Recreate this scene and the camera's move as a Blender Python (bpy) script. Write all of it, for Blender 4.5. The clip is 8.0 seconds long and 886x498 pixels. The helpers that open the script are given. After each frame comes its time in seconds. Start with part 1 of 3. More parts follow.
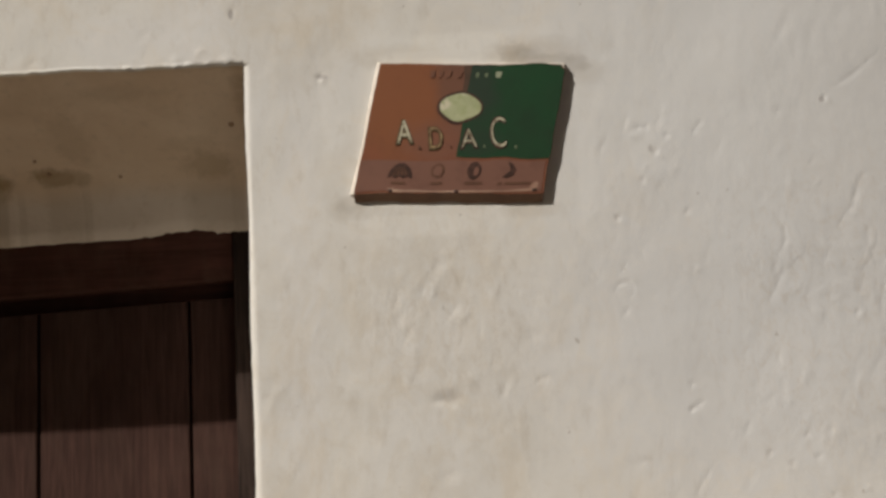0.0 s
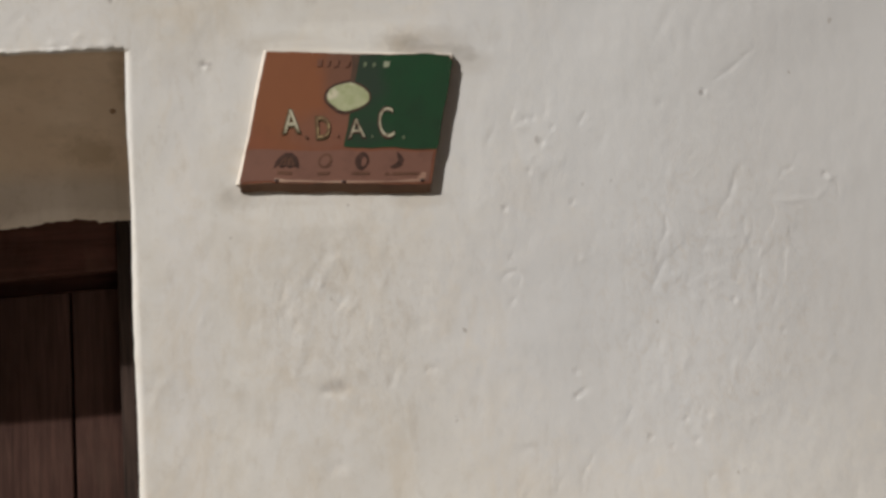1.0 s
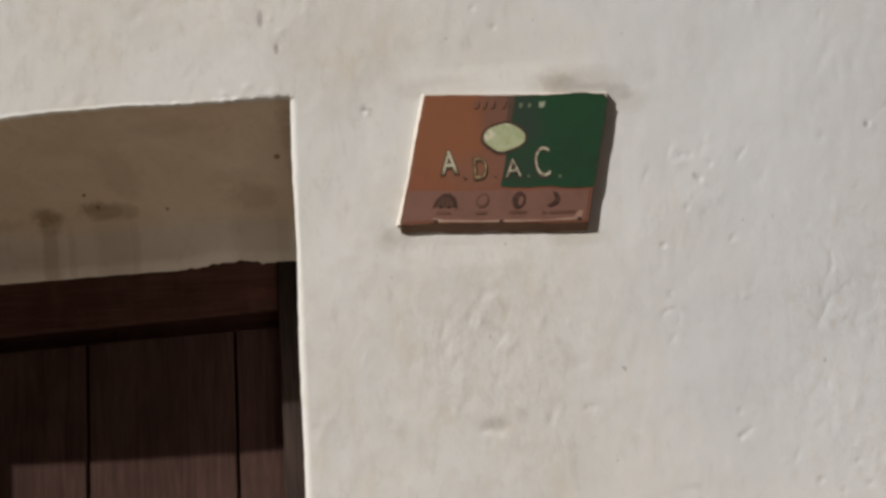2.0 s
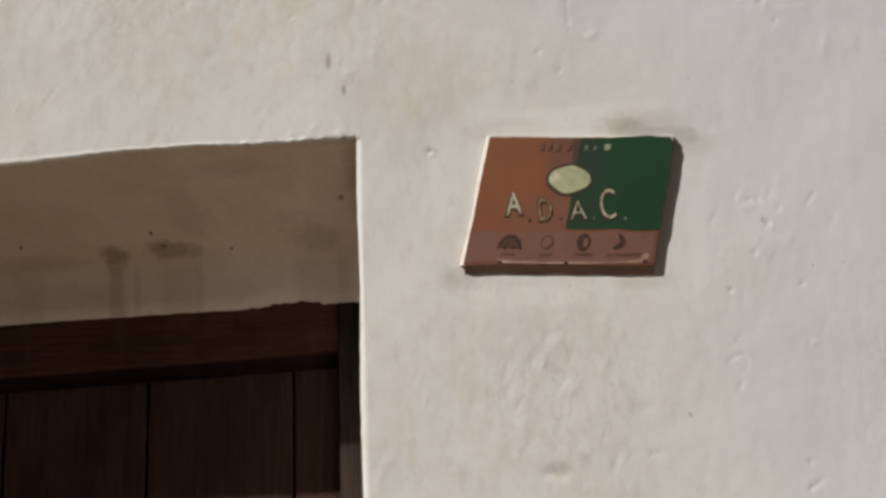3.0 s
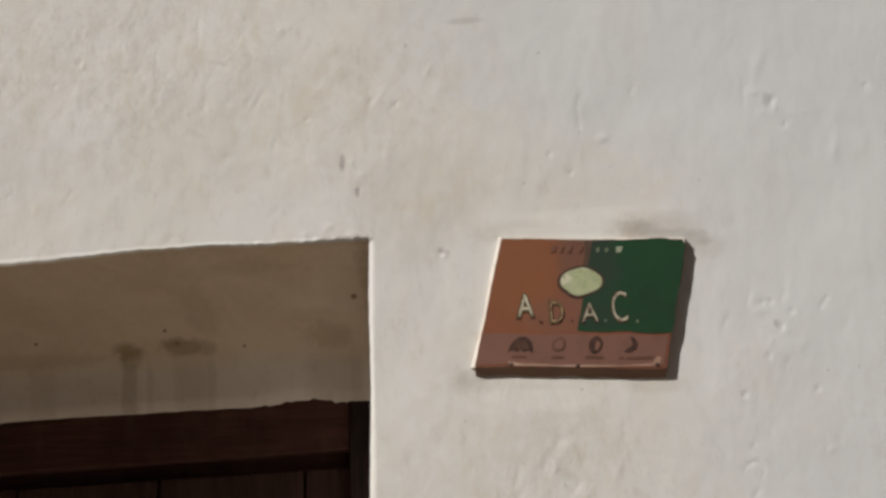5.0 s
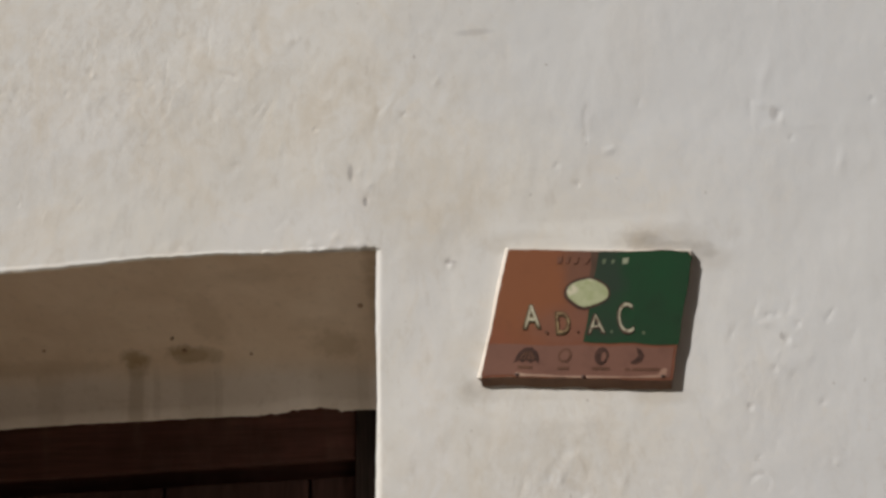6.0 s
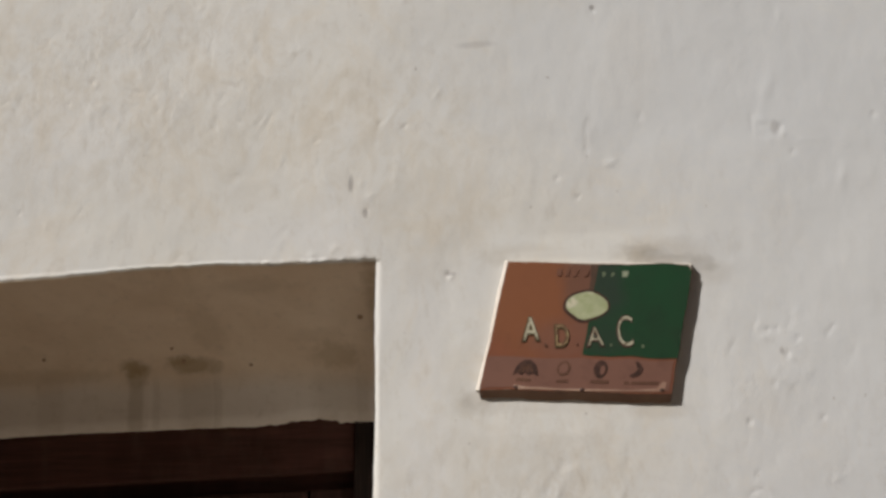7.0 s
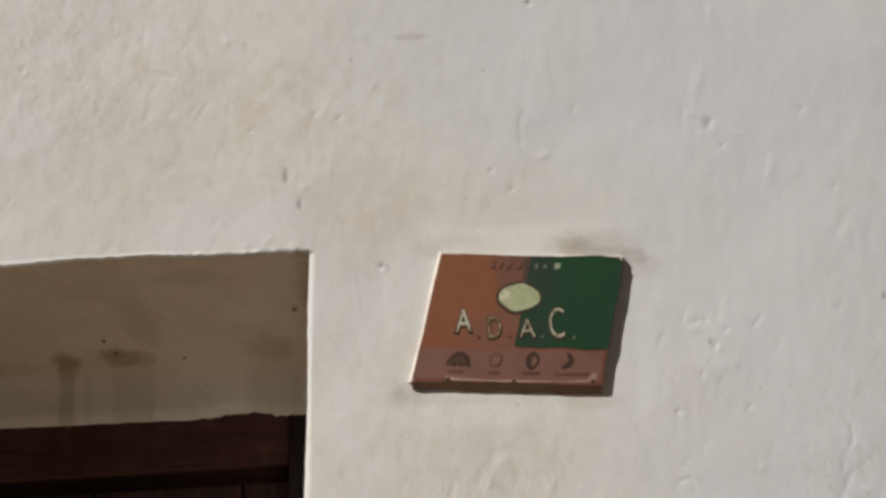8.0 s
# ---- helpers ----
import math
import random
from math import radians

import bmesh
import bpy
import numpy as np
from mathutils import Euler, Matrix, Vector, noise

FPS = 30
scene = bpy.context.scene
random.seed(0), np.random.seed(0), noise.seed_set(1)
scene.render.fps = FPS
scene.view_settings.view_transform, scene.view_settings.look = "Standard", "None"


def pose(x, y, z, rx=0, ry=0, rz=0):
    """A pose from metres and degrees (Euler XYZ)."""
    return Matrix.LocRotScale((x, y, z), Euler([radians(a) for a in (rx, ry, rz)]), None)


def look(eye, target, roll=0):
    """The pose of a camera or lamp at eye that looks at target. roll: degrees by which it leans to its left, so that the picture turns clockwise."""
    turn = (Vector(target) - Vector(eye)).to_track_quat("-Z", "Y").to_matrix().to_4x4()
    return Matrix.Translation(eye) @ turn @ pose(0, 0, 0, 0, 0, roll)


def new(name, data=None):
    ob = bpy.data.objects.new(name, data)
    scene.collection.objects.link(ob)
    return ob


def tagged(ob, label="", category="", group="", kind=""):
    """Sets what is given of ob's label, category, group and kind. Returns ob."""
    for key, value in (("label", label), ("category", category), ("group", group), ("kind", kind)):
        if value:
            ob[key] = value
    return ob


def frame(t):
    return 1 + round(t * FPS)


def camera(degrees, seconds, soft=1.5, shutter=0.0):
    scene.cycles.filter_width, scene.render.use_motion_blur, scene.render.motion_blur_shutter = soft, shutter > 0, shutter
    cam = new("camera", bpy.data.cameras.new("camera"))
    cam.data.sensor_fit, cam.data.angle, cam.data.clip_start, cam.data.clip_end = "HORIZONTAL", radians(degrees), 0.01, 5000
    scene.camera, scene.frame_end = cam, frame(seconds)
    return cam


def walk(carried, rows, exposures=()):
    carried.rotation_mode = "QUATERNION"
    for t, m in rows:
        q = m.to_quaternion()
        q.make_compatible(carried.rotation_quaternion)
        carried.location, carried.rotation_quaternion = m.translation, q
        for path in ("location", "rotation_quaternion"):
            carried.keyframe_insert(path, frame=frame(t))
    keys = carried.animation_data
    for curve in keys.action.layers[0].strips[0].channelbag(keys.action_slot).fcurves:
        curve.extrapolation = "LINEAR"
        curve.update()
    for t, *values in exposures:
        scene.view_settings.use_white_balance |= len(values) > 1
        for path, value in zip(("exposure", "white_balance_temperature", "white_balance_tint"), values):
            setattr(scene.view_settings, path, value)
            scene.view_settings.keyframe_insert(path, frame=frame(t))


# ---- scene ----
# Camera: seconds, eye x y z, roll, pitch, yaw. The wall's face lies in y = 0 and looks to -y.
cam = camera(47.0, 8.0, soft=3.1)
PATH = [
    (0.0, 0.471, -2.324, 1.505, 2.91, 6.96, 0.55),
    (0.2, 0.483, -2.320, 1.510, 3.26, 6.72, -1.20),
    (0.5, 0.500, -2.313, 1.518, 3.76, 6.36, -3.59),
    (0.7, 0.502, -2.319, 1.520, 4.05, 6.23, -4.60),
    (1.0, 0.506, -2.327, 1.523, 3.65, 5.62, -4.87),
    (1.2, 0.494, -2.333, 1.524, 3.72, 5.63, -4.31),
    (1.5, 0.477, -2.343, 1.526, 3.86, 7.38, -1.29),
    (1.7, 0.457, -2.351, 1.529, 3.65, 7.77, 0.36),
    (2.8, 0.386, -2.329, 1.512, 2.39, 10.57, 4.02),
    (3.0, 0.388, -2.336, 1.488, 1.98, 11.58, 4.54),
    (3.2, 0.378, -2.340, 1.495, 2.14, 13.01, 5.10),
    (3.5, 0.361, -2.347, 1.506, 2.37, 14.55, 6.37),
    (3.7, 0.382, -2.348, 1.519, 2.24, 14.94, 7.28),
    (4.0, 0.412, -2.349, 1.539, 2.07, 15.17, 7.74),
    (4.5, 0.412, -2.349, 1.541, 1.54, 15.71, 6.36),
    (4.7, 0.414, -2.345, 1.540, 1.69, 15.90, 5.81),
    (5.8, 0.414, -2.365, 1.541, 1.37, 16.23, 5.45),
    (6.0, 0.411, -2.360, 1.542, 1.04, 16.48, 5.93),
    (6.5, 0.418, -2.365, 1.545, 0.75, 16.98, 6.26),
    (7.0, 0.428, -2.354, 1.536, 0.49, 17.30, 6.33),
    (7.2, 0.439, -2.350, 1.532, 0.61, 17.36, 5.97),
    (7.5, 0.455, -2.344, 1.525, 0.25, 16.86, 5.15),
    (8.0, 0.476, -2.346, 1.523, 1.11, 17.11, 3.62),
]


def aim(pitch, yaw):
    p, a = radians(pitch), radians(yaw)
    return Vector((-math.sin(a) * math.cos(p), math.cos(a) * math.cos(p), math.sin(p)))


walk(cam, [(t, look((x, y, z), Vector((x, y, z)) + aim(p, a), -r)) for t, x, y, z, r, p, a in PATH],
     [(0.0, -0.07, 6960, 10), (0.5, -0.04, 6880, 10), (1.0, -0.03, 6650, 10), (1.5, 0.03, 6550, 10), (3.0, 0.05, 6570, 10), (8.0, 0.04, 6550, 10)])

# ---- light: late-morning sun from the upper left, clear sky ----
SUN_WAY = Vector((1.52, 1.0, -1.75)).normalized()
world = bpy.data.worlds.new("world")
scene.world = world
world.use_nodes = True
wn = world.node_tree.nodes
sky = wn.new("ShaderNodeTexSky")
sky.sky_type = "NISHITA"
sky.sun_disc = False
sky.sun_elevation = math.asin(-SUN_WAY.z)
sky.sun_rotation = math.atan2(-SUN_WAY.x, -SUN_WAY.y)
world.node_tree.links.new(sky.outputs[0], wn["Background"].inputs[0])
wn["Background"].inputs[1].default_value = 0.018
sun = new("sun", bpy.data.lights.new("sun", "SUN"))
sun.data.energy, sun.data.angle, sun.data.color = 4.65, radians(0.45), (1.0, 0.962, 0.92)
sun.matrix_world = look((-4, -3, 6), Vector((-4, -3, 6)) + SUN_WAY)


# ---- materials ----
class Nodes:
    """Short forms for building a node material."""

    def __init__(self, name, rough=0.8, metal=0.0, spec=0.3):
        self.m = bpy.data.materials.new(name)
        self.m.use_nodes = True
        self.t = self.m.node_tree
        self.b = self.t.nodes["Principled BSDF"]
        self.b.inputs["Roughness"].default_value = rough
        self.b.inputs["Metallic"].default_value = metal
        self.b.inputs["Specular IOR Level"].default_value = spec
        self.field = None
        self.co = self.t.nodes.new("ShaderNodeTexCoord").outputs["Object"]

    def put(self, sock, v):
        if isinstance(v, bpy.types.NodeSocket):
            self.t.links.new(v, sock)
        elif isinstance(v, tuple) and len(v) == 3 and sock.type == "RGBA":
            sock.default_value = (*v, 1)
        else:
            sock.default_value = v

    def scaled(self, sx, sy, sz, shift=(0, 0, 0)):
        n = self.t.nodes.new("ShaderNodeMapping")
        n.inputs["Scale"].default_value = (sx, sy, sz)
        n.inputs["Location"].default_value = shift
        self.put(n.inputs["Vector"], self.co)
        return n.outputs[0]

    def noise(self, scale, detail=4, rough=0.55, co=None, twist=0.0):
        n = self.t.nodes.new("ShaderNodeTexNoise")
        n.inputs["Scale"].default_value, n.inputs["Detail"].default_value = scale, detail
        n.inputs["Roughness"].default_value, n.inputs["Distortion"].default_value = rough, twist
        self.put(n.inputs["Vector"], co or self.co)
        return n.outputs[0]

    def ramp(self, v, lo, hi, a=0.0, b=1.0):
        n = self.t.nodes.new("ShaderNodeMapRange")
        for k, x in zip((0, 1, 2, 3, 4), (v, lo, hi, a, b)):
            self.put(n.inputs[k], x)
        return n.outputs[0]

    def math(self, op, a, b=0.0):
        n = self.t.nodes.new("ShaderNodeMath")
        n.operation = op
        self.put(n.inputs[0], a), self.put(n.inputs[1], b)
        return n.outputs[0]

    def mix(self, f, a, b):
        n = self.t.nodes.new("ShaderNodeMix")
        n.data_type = "RGBA"
        self.put(n.inputs[0], f), self.put(n.inputs[6], a), self.put(n.inputs[7], b)
        return n.outputs[2]

    def spot(self, x, z, rx, rz, wob=0.5):
        """A stain with a ragged rim round (x, z) on the wall."""
        n = self.t.nodes.new("ShaderNodeVectorMath")
        n.operation = "LENGTH"
        self.put(n.inputs[0], self.scaled(1 / rx, 0, 1 / rz, (-x / rx, 0, -z / rz)))
        if self.field is None:
            self.field = self.noise(26, 5, 0.65, twist=0.6)
        return self.ramp(self.math("ADD", n.outputs["Value"], self.math("MULTIPLY", self.field, wob * 2)), 1.25 + wob, 0.6 + wob)

    def bump(self, h, strength, dist, under=None):
        n = self.t.nodes.new("ShaderNodeBump")
        n.inputs["Strength"].default_value, n.inputs["Distance"].default_value = strength, dist
        self.put(n.inputs["Height"], h)
        if under:
            self.put(n.inputs["Normal"], under)
        return n.outputs[0]

    def done(self, color, normal=None, rough=None):
        self.put(self.b.inputs["Base Color"], color)
        if normal:
            self.put(self.b.inputs["Normal"], normal)
        if rough:
            self.put(self.b.inputs["Roughness"], rough)
        return self.m


def lime_plaster():
    n = Nodes("whitewashed_plaster", 0.88, spec=0.2)
    big = n.noise(1.6, 3, 0.5)
    mid = n.noise(7.0, 5, 0.6, twist=0.4)
    fine = n.noise(60.0, 4, 0.65)
    c = n.mix(n.ramp(big, 0.38, 0.62), (0.765, 0.745, 0.69), (0.770, 0.760, 0.73))
    c = n.mix(n.ramp(mid, 0.50, 0.72, 0, 0.5), c, (0.67, 0.625, 0.55))
    c = n.mix(n.ramp(fine, 0.56, 0.75, 0, 0.25), c, (0.58, 0.54, 0.48))
    # weathered patches: round the sign's top, over the door, lower right
    for x, z, rx, rz, f in ((0.69, 2.24, 0.11, 0.04, 0.6), (0.80, 2.19, 0.05, 0.03, 0.5), (0.36, 2.25, 0.10, 0.03, 0.3), (-0.45, 2.6, 0.2, 0.22, 0.10), (0.13, 2.36, 0.16, 0.16, 0.2),
                            (0.24, 1.895, 0.05, 0.035, 0.3), (0.66, 1.87, 0.07, 0.02, 0.4), (0.62, 2.38, 0.3, 0.1, 0.18)):
        c = n.mix(n.math("MULTIPLY", n.spot(x, z, rx, rz), f), c, (0.50, 0.43, 0.33))
    for x, z, rx, rz, f in ((0.65, 2.243, 0.045, 0.022, 0.65), (0.71, 2.222, 0.09, 0.016, 0.7), (0.785, 2.208, 0.03, 0.022, 0.6), (0.30, 2.24, 0.02, 0.02, 0.15), (0.235, 1.905, 0.03, 0.02, 0.35)):
        c = n.mix(n.math("MULTIPLY", n.spot(x, z, rx, rz, 1.0), f), c, (0.36, 0.30, 0.22))
    for x, z, rx, rz, f in ((0.66, 2.243, 0.022, 0.010, 0.6), (0.705, 2.231, 0.035, 0.006, 0.6), (0.75, 2.222, 0.03, 0.007, 0.6), (0.80, 2.203, 0.02, 0.010, 0.5)):
        c = n.mix(n.math("MULTIPLY", n.spot(x, z, rx, rz, 0.7), f), c, (0.33, 0.28, 0.20))
    for x, z, rx, rz in ((0.292, 2.17, 0.020, 0.08), (0.268, 2.06, 0.020, 0.08), (0.243, 1.96, 0.022, 0.07), (0.42, 2.248, 0.14, 0.012)):
        c = n.mix(n.math("MULTIPLY", n.spot(x, z, rx, rz, 0.3), 0.5), c, (0.775, 0.75, 0.70))
    # newer paler coats
    for x, z, rx, rz in ((-0.11, 2.36, 0.10, 0.10), (-0.85, 2.62, 0.22, 0.14), (-0.3, 2.33, 0.12, 0.06), (1.05, 1.55, 0.35, 0.5), (0.12, 1.7, 0.06, 0.5)):
        c = n.mix(n.math("MULTIPLY", n.spot(x, z, rx, rz), 0.5), c, (0.75, 0.745, 0.74))
    # broad patch over the door, mixed lighter than its surroundings
    c = n.mix(n.math("MULTIPLY", n.spot(-0.5, 2.66, 0.75, 0.42, 0.4), 0.4), c, (0.80, 0.785, 0.74))
    tint = n.noise(4.5, 6, 0.68, n.scaled(1.3, 1, 0.75, (3, 0, 1)), 0.8)
    c = n.mix(n.ramp(tint, 0.42, 0.58, 0.28, 0.0), c, (0.66, 0.665, 0.66))
    c = n.mix(n.ramp(tint, 0.52, 0.66, 0.0, 0.55), c, (0.70, 0.645, 0.56))
    c = n.mix(n.ramp(n.noise(18, 5, 0.7, n.scaled(1.6, 1, 0.7, (0, 0, 5))), 0.54, 0.70, 0, 0.42), c, (0.56, 0.515, 0.45))
    # a cooler, newer coat of limewash, away from the door
    for x, z, rx, rz, f in ((1.45, 2.2, 0.75, 0.9, 0.72), (0.75, 2.75, 0.6, 0.35, 0.68), (1.2, 1.5, 0.5, 0.3, 0.5)):
        c = n.mix(n.math("MULTIPLY", n.spot(x, z, rx, rz, 0.35), f), c, (0.672, 0.686, 0.698))
    # light falling off to the far right, painted in as a darker patch
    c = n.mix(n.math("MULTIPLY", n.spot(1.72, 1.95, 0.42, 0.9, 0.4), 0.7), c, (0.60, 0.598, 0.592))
    # flaked coat high over the door, and low on the far side
    flake = n.ramp(n.noise(30, 6, 0.75, n.scaled(1.4, 1, 0.8, (7, 0, 2)), 1.2), 0.50, 0.62)
    for x, z, rx, rz in ((-0.7, 2.8, 0.5, 0.28), (1.35, 1.6, 0.35, 0.4), (0.46, 1.65, 0.2, 0.25)):
        c = n.mix(n.math("MULTIPLY", n.math("MULTIPLY", n.spot(x, z, rx, rz, 0.3), flake), 0.28), c, (0.55, 0.49, 0.42))
    # blotchy damp-yellowed coat over the door
    blotch = n.ramp(n.noise(11, 6, 0.7, n.scaled(1.2, 1, 0.9, (2, 0, 9)), 1.0), 0.44, 0.62)
    for x, z, rx, rz, f in ((-0.6, 2.72, 0.65, 0.35, 0.30), (0.08, 2.5, 0.3, 0.3, 0.26), (0.3, 1.55, 0.35, 0.5, 0.25)):
        c = n.mix(n.math("MULTIPLY", n.math("MULTIPLY", n.spot(x, z, rx, rz, 0.4), blotch), f), c, (0.60, 0.535, 0.43))
    # small dark grey marks at knocks, pits and smears
    for x, z, rx, rz, f in ((-0.026, 2.374, 0.006, 0.012, 0.7), (-0.064, 2.455, 0.007, 0.022, 0.6), (0.186, 2.21, 0.012, 0.006, 0.6), (0.558, 2.912, 0.007, 0.007, 0.8),
                            (1.346, 2.093, 0.007, 0.007, 0.7), (0.94, 1.998, 0.006, 0.010, 0.5), (0.531, 2.56, 0.014, 0.05, 0.16), (0.98, 2.55, 0.010, 0.02, 0.4),
                            (1.20, 1.69, 0.006, 0.03, 0.15), (1.425, 1.64, 0.006, 0.03, 0.15), (0.255, 2.825, 0.05, 0.010, 0.3), (0.443, 1.455, 0.03, 0.016, 0.22)):
        c = n.mix(n.math("MULTIPLY", n.spot(x, z, rx, rz, 0.3), f), c, (0.36, 0.34, 0.33))
    specks = n.ramp(n.noise(33.0, 2, 0.5), 0.735, 0.77)
    c = n.mix(n.math("MULTIPLY", specks, 0.5), c, (0.35, 0.31, 0.27))
    h = n.bump(mid, 0.12, 0.012)
    h = n.bump(n.noise(20, 3, 0.5, n.scaled(1.5, 1, 0.8), 0.3), 0.07, 0.005, h)
    h = n.bump(fine, 0.2, 0.0012, h)
    # broken rims of old flaked coats
    rims = n.ramp(n.noise(7, 3.5, 0.55, n.scaled(1.25, 1, 0.8, (5, 0, 3)), 0.3), 0.475, 0.53)
    where = None
    for x, z, rx, rz in ((1.34, 1.72, 0.28, 0.32), (0.45, 1.62, 0.2, 0.18), (-0.65, 2.75, 0.4, 0.2)):
        one = n.spot(x, z, rx, rz, 0.3)
        where = n.math("MAXIMUM", where, one) if where else one
    where = n.math("MULTIPLY", where, n.ramp(n.noise(5, 2, 0.5, n.scaled(1, 1, 1, (8, 0, 8))), 0.46, 0.58))
    h = n.bump(n.math("MULTIPLY", rims, where), 0.22, 0.0022, h)
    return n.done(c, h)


def reveal_plaster():
    n = Nodes("stained_shaded_soffit_plaster", 0.9, spec=0.15)
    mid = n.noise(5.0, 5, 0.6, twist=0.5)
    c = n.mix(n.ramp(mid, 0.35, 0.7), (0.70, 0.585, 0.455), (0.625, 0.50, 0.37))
    # upright band mixed paler and greyer: the stronger light it catches, put into the colour
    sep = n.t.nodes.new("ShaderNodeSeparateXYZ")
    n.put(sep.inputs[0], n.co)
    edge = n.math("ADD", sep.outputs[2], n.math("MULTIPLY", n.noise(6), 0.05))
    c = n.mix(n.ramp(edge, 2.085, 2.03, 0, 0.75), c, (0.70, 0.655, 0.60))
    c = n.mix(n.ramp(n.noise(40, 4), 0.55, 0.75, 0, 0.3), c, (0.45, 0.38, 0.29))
    # damp stains along the bend, runs dripped from them down the band; jamb-corner shade painted in
    for x, z, rx, rz, f in ((-0.742, 2.072, 0.042, 0.022, 0.62), (-0.74, 2.05, 0.03, 0.03, 0.35), (-0.575, 2.076, 0.075, 0.022, 0.6), (-0.60, 2.088, 0.035, 0.012, 0.3), (-0.17, 2.088, 0.07, 0.03, 0.36),
                            # the tall strip at x -0.02 is corner shade by the jamb, as colour
                            (-0.20, 2.13, 0.08, 0.016, 0.14), (-1.05, 2.055, 0.25, 0.02, 0.2), (-0.33, 2.222, 0.10, 0.012, 0.16), (-0.02, 2.10, 0.035, 0.16, 0.42), (-0.50, 2.15, 0.05, 0.05, 0.2)):
        c = n.mix(n.math("MULTIPLY", n.spot(x, z, rx, rz, 0.8), f), c, (0.27, 0.19, 0.10))
    for x, half, f in ((-0.745, 0.026, 0.34), (-0.688, 0.013, 0.14), (-0.57, 0.06, 0.18), (-0.512, 0.014, 0.18), (-0.165, 0.09, 0.2), (-0.10, 0.02, 0.15), (-1.0, 0.05, 0.12)):
        off = n.math("ABSOLUTE", n.math("ADD", n.math("SUBTRACT", sep.outputs[0], x), n.math("MULTIPLY", n.math("SUBTRACT", mid, 0.5), 0.03)))
        run = n.math("MULTIPLY", n.ramp(off, half, half * 0.6), n.ramp(edge, 2.10, 2.05))
        c = n.mix(n.math("MULTIPLY", run, f), c, (0.30, 0.24, 0.16))
    # a paler rubbed drip line
    off = n.math("ABSOLUTE", n.math("SUBTRACT", sep.outputs[0], -0.704))
    c = n.mix(n.math("MULTIPLY", n.ramp(off, 0.010, 0.004), n.ramp(edge, 2.07, 2.03, 0, 0.35)), c, (0.74, 0.69, 0.61))
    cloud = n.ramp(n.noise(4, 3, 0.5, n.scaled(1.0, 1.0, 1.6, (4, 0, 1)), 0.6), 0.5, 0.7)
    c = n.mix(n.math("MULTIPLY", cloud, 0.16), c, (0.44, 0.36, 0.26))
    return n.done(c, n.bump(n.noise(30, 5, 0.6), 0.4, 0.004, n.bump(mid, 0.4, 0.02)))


def old_wood(name, pale, dark, grain_at=0.0, along=(3.2, 3.2, 0.16)):
    n = Nodes(name, 0.85, spec=0.04)
    info = n.t.nodes.new("ShaderNodeObjectInfo")
    grain = n.noise(26, 6, 0.65, n.scaled(*along, (grain_at, 0, 0)), 0.8)
    big = n.noise(3.0, 4, 0.6, n.scaled(1.4, 1, 0.6))
    c = n.mix(n.ramp(grain, 0.35, 0.68), dark, pale)
    c = n.mix(n.ramp(big, 0.45, 0.7, 0, 0.6), c, tuple(0.6 * v for v in dark))
    # greyed, dried-out patches
    c = n.mix(n.ramp(n.noise(7, 5, 0.65, n.scaled(1.3, 1, 0.45, (2, 0, grain_at)), 0.6), 0.5, 0.68, 0, 0.4), c, (pale[0] * 0.95, pale[0] * 0.62, pale[0] * 0.48))
    c = n.mix(n.ramp(info.outputs["Random"], 0, 1, 0, 0.25), c, dark)
    return n.done(c, n.bump(grain, 0.35, 0.003), n.ramp(big, 0.3, 0.7, 0.75, 0.92))


def paint(name, a, b, rough=0.45, wear=None, left_tone=None, patches=()):
    """Two-toned brushed paint; wear: the colour where it is rubbed off; left_tone: the colour mixed in at the upper
    left; patches: x, z, half width, half height, strength, colour.
    """
    n = Nodes(name, rough, spec=0.4)
    c = n.mix(n.ramp(n.noise(7, 5, 0.6), 0.35, 0.7), a, b)
    c = n.mix(n.ramp(n.noise(28, 4, 0.6), 0.5, 0.72, 0, 0.4), c, tuple(0.72 * v for v in b))
    c = n.mix(n.ramp(n.noise(90, 3), 0.6, 0.75, 0, 0.3), c, tuple(0.7 * v for v in a))
    if left_tone:
        c = n.mix(n.math("MULTIPLY", n.spot(0.35, 2.14, 0.16, 0.16, 0.5), 0.7), c, left_tone)
    for x, z, rx, rz, f, tone in patches:
        c = n.mix(n.math("MULTIPLY", n.spot(x, z, rx, rz, 0.5), f), c, tone)
    if wear:
        c = n.mix(n.ramp(n.noise(75, 4, 0.6, n.scaled(1, 1, 1, (1, 0, 4))), 0.49, 0.60, 0, 0.75), c, wear)
    return n.done(c, n.bump(n.noise(70, 4), 0.25, 0.001))


PLASTER, SOFFIT = lime_plaster(), reveal_plaster()
WOOD = old_wood("oiled_reddish_wood", (0.098, 0.053, 0.043), (0.047, 0.027, 0.023))
HEAD = old_wood("blackened_beam_wood", (0.122, 0.054, 0.043), (0.066, 0.032, 0.026), 8.0, (0.16, 3.2, 3.2))
POST = old_wood("weathered_frame_wood", (0.074, 0.051, 0.043), (0.024, 0.018, 0.016), 4.0)
TERRA = paint("terracotta_paint", (0.222, 0.083, 0.044), (0.186, 0.071, 0.043), left_tone=(0.268, 0.100, 0.042),
              patches=((0.50, 2.17, 0.05, 0.10, 0.6, (0.15, 0.082, 0.06)), (0.46, 2.04, 0.10, 0.05, 0.5, (0.20, 0.098, 0.072)), (0.28, 1.99, 0.05, 0.06, 0.5, (0.25, 0.085, 0.045))))
TERRA_STRIP = paint("rosy_brown_paint", (0.222, 0.110, 0.080), (0.190, 0.095, 0.070))
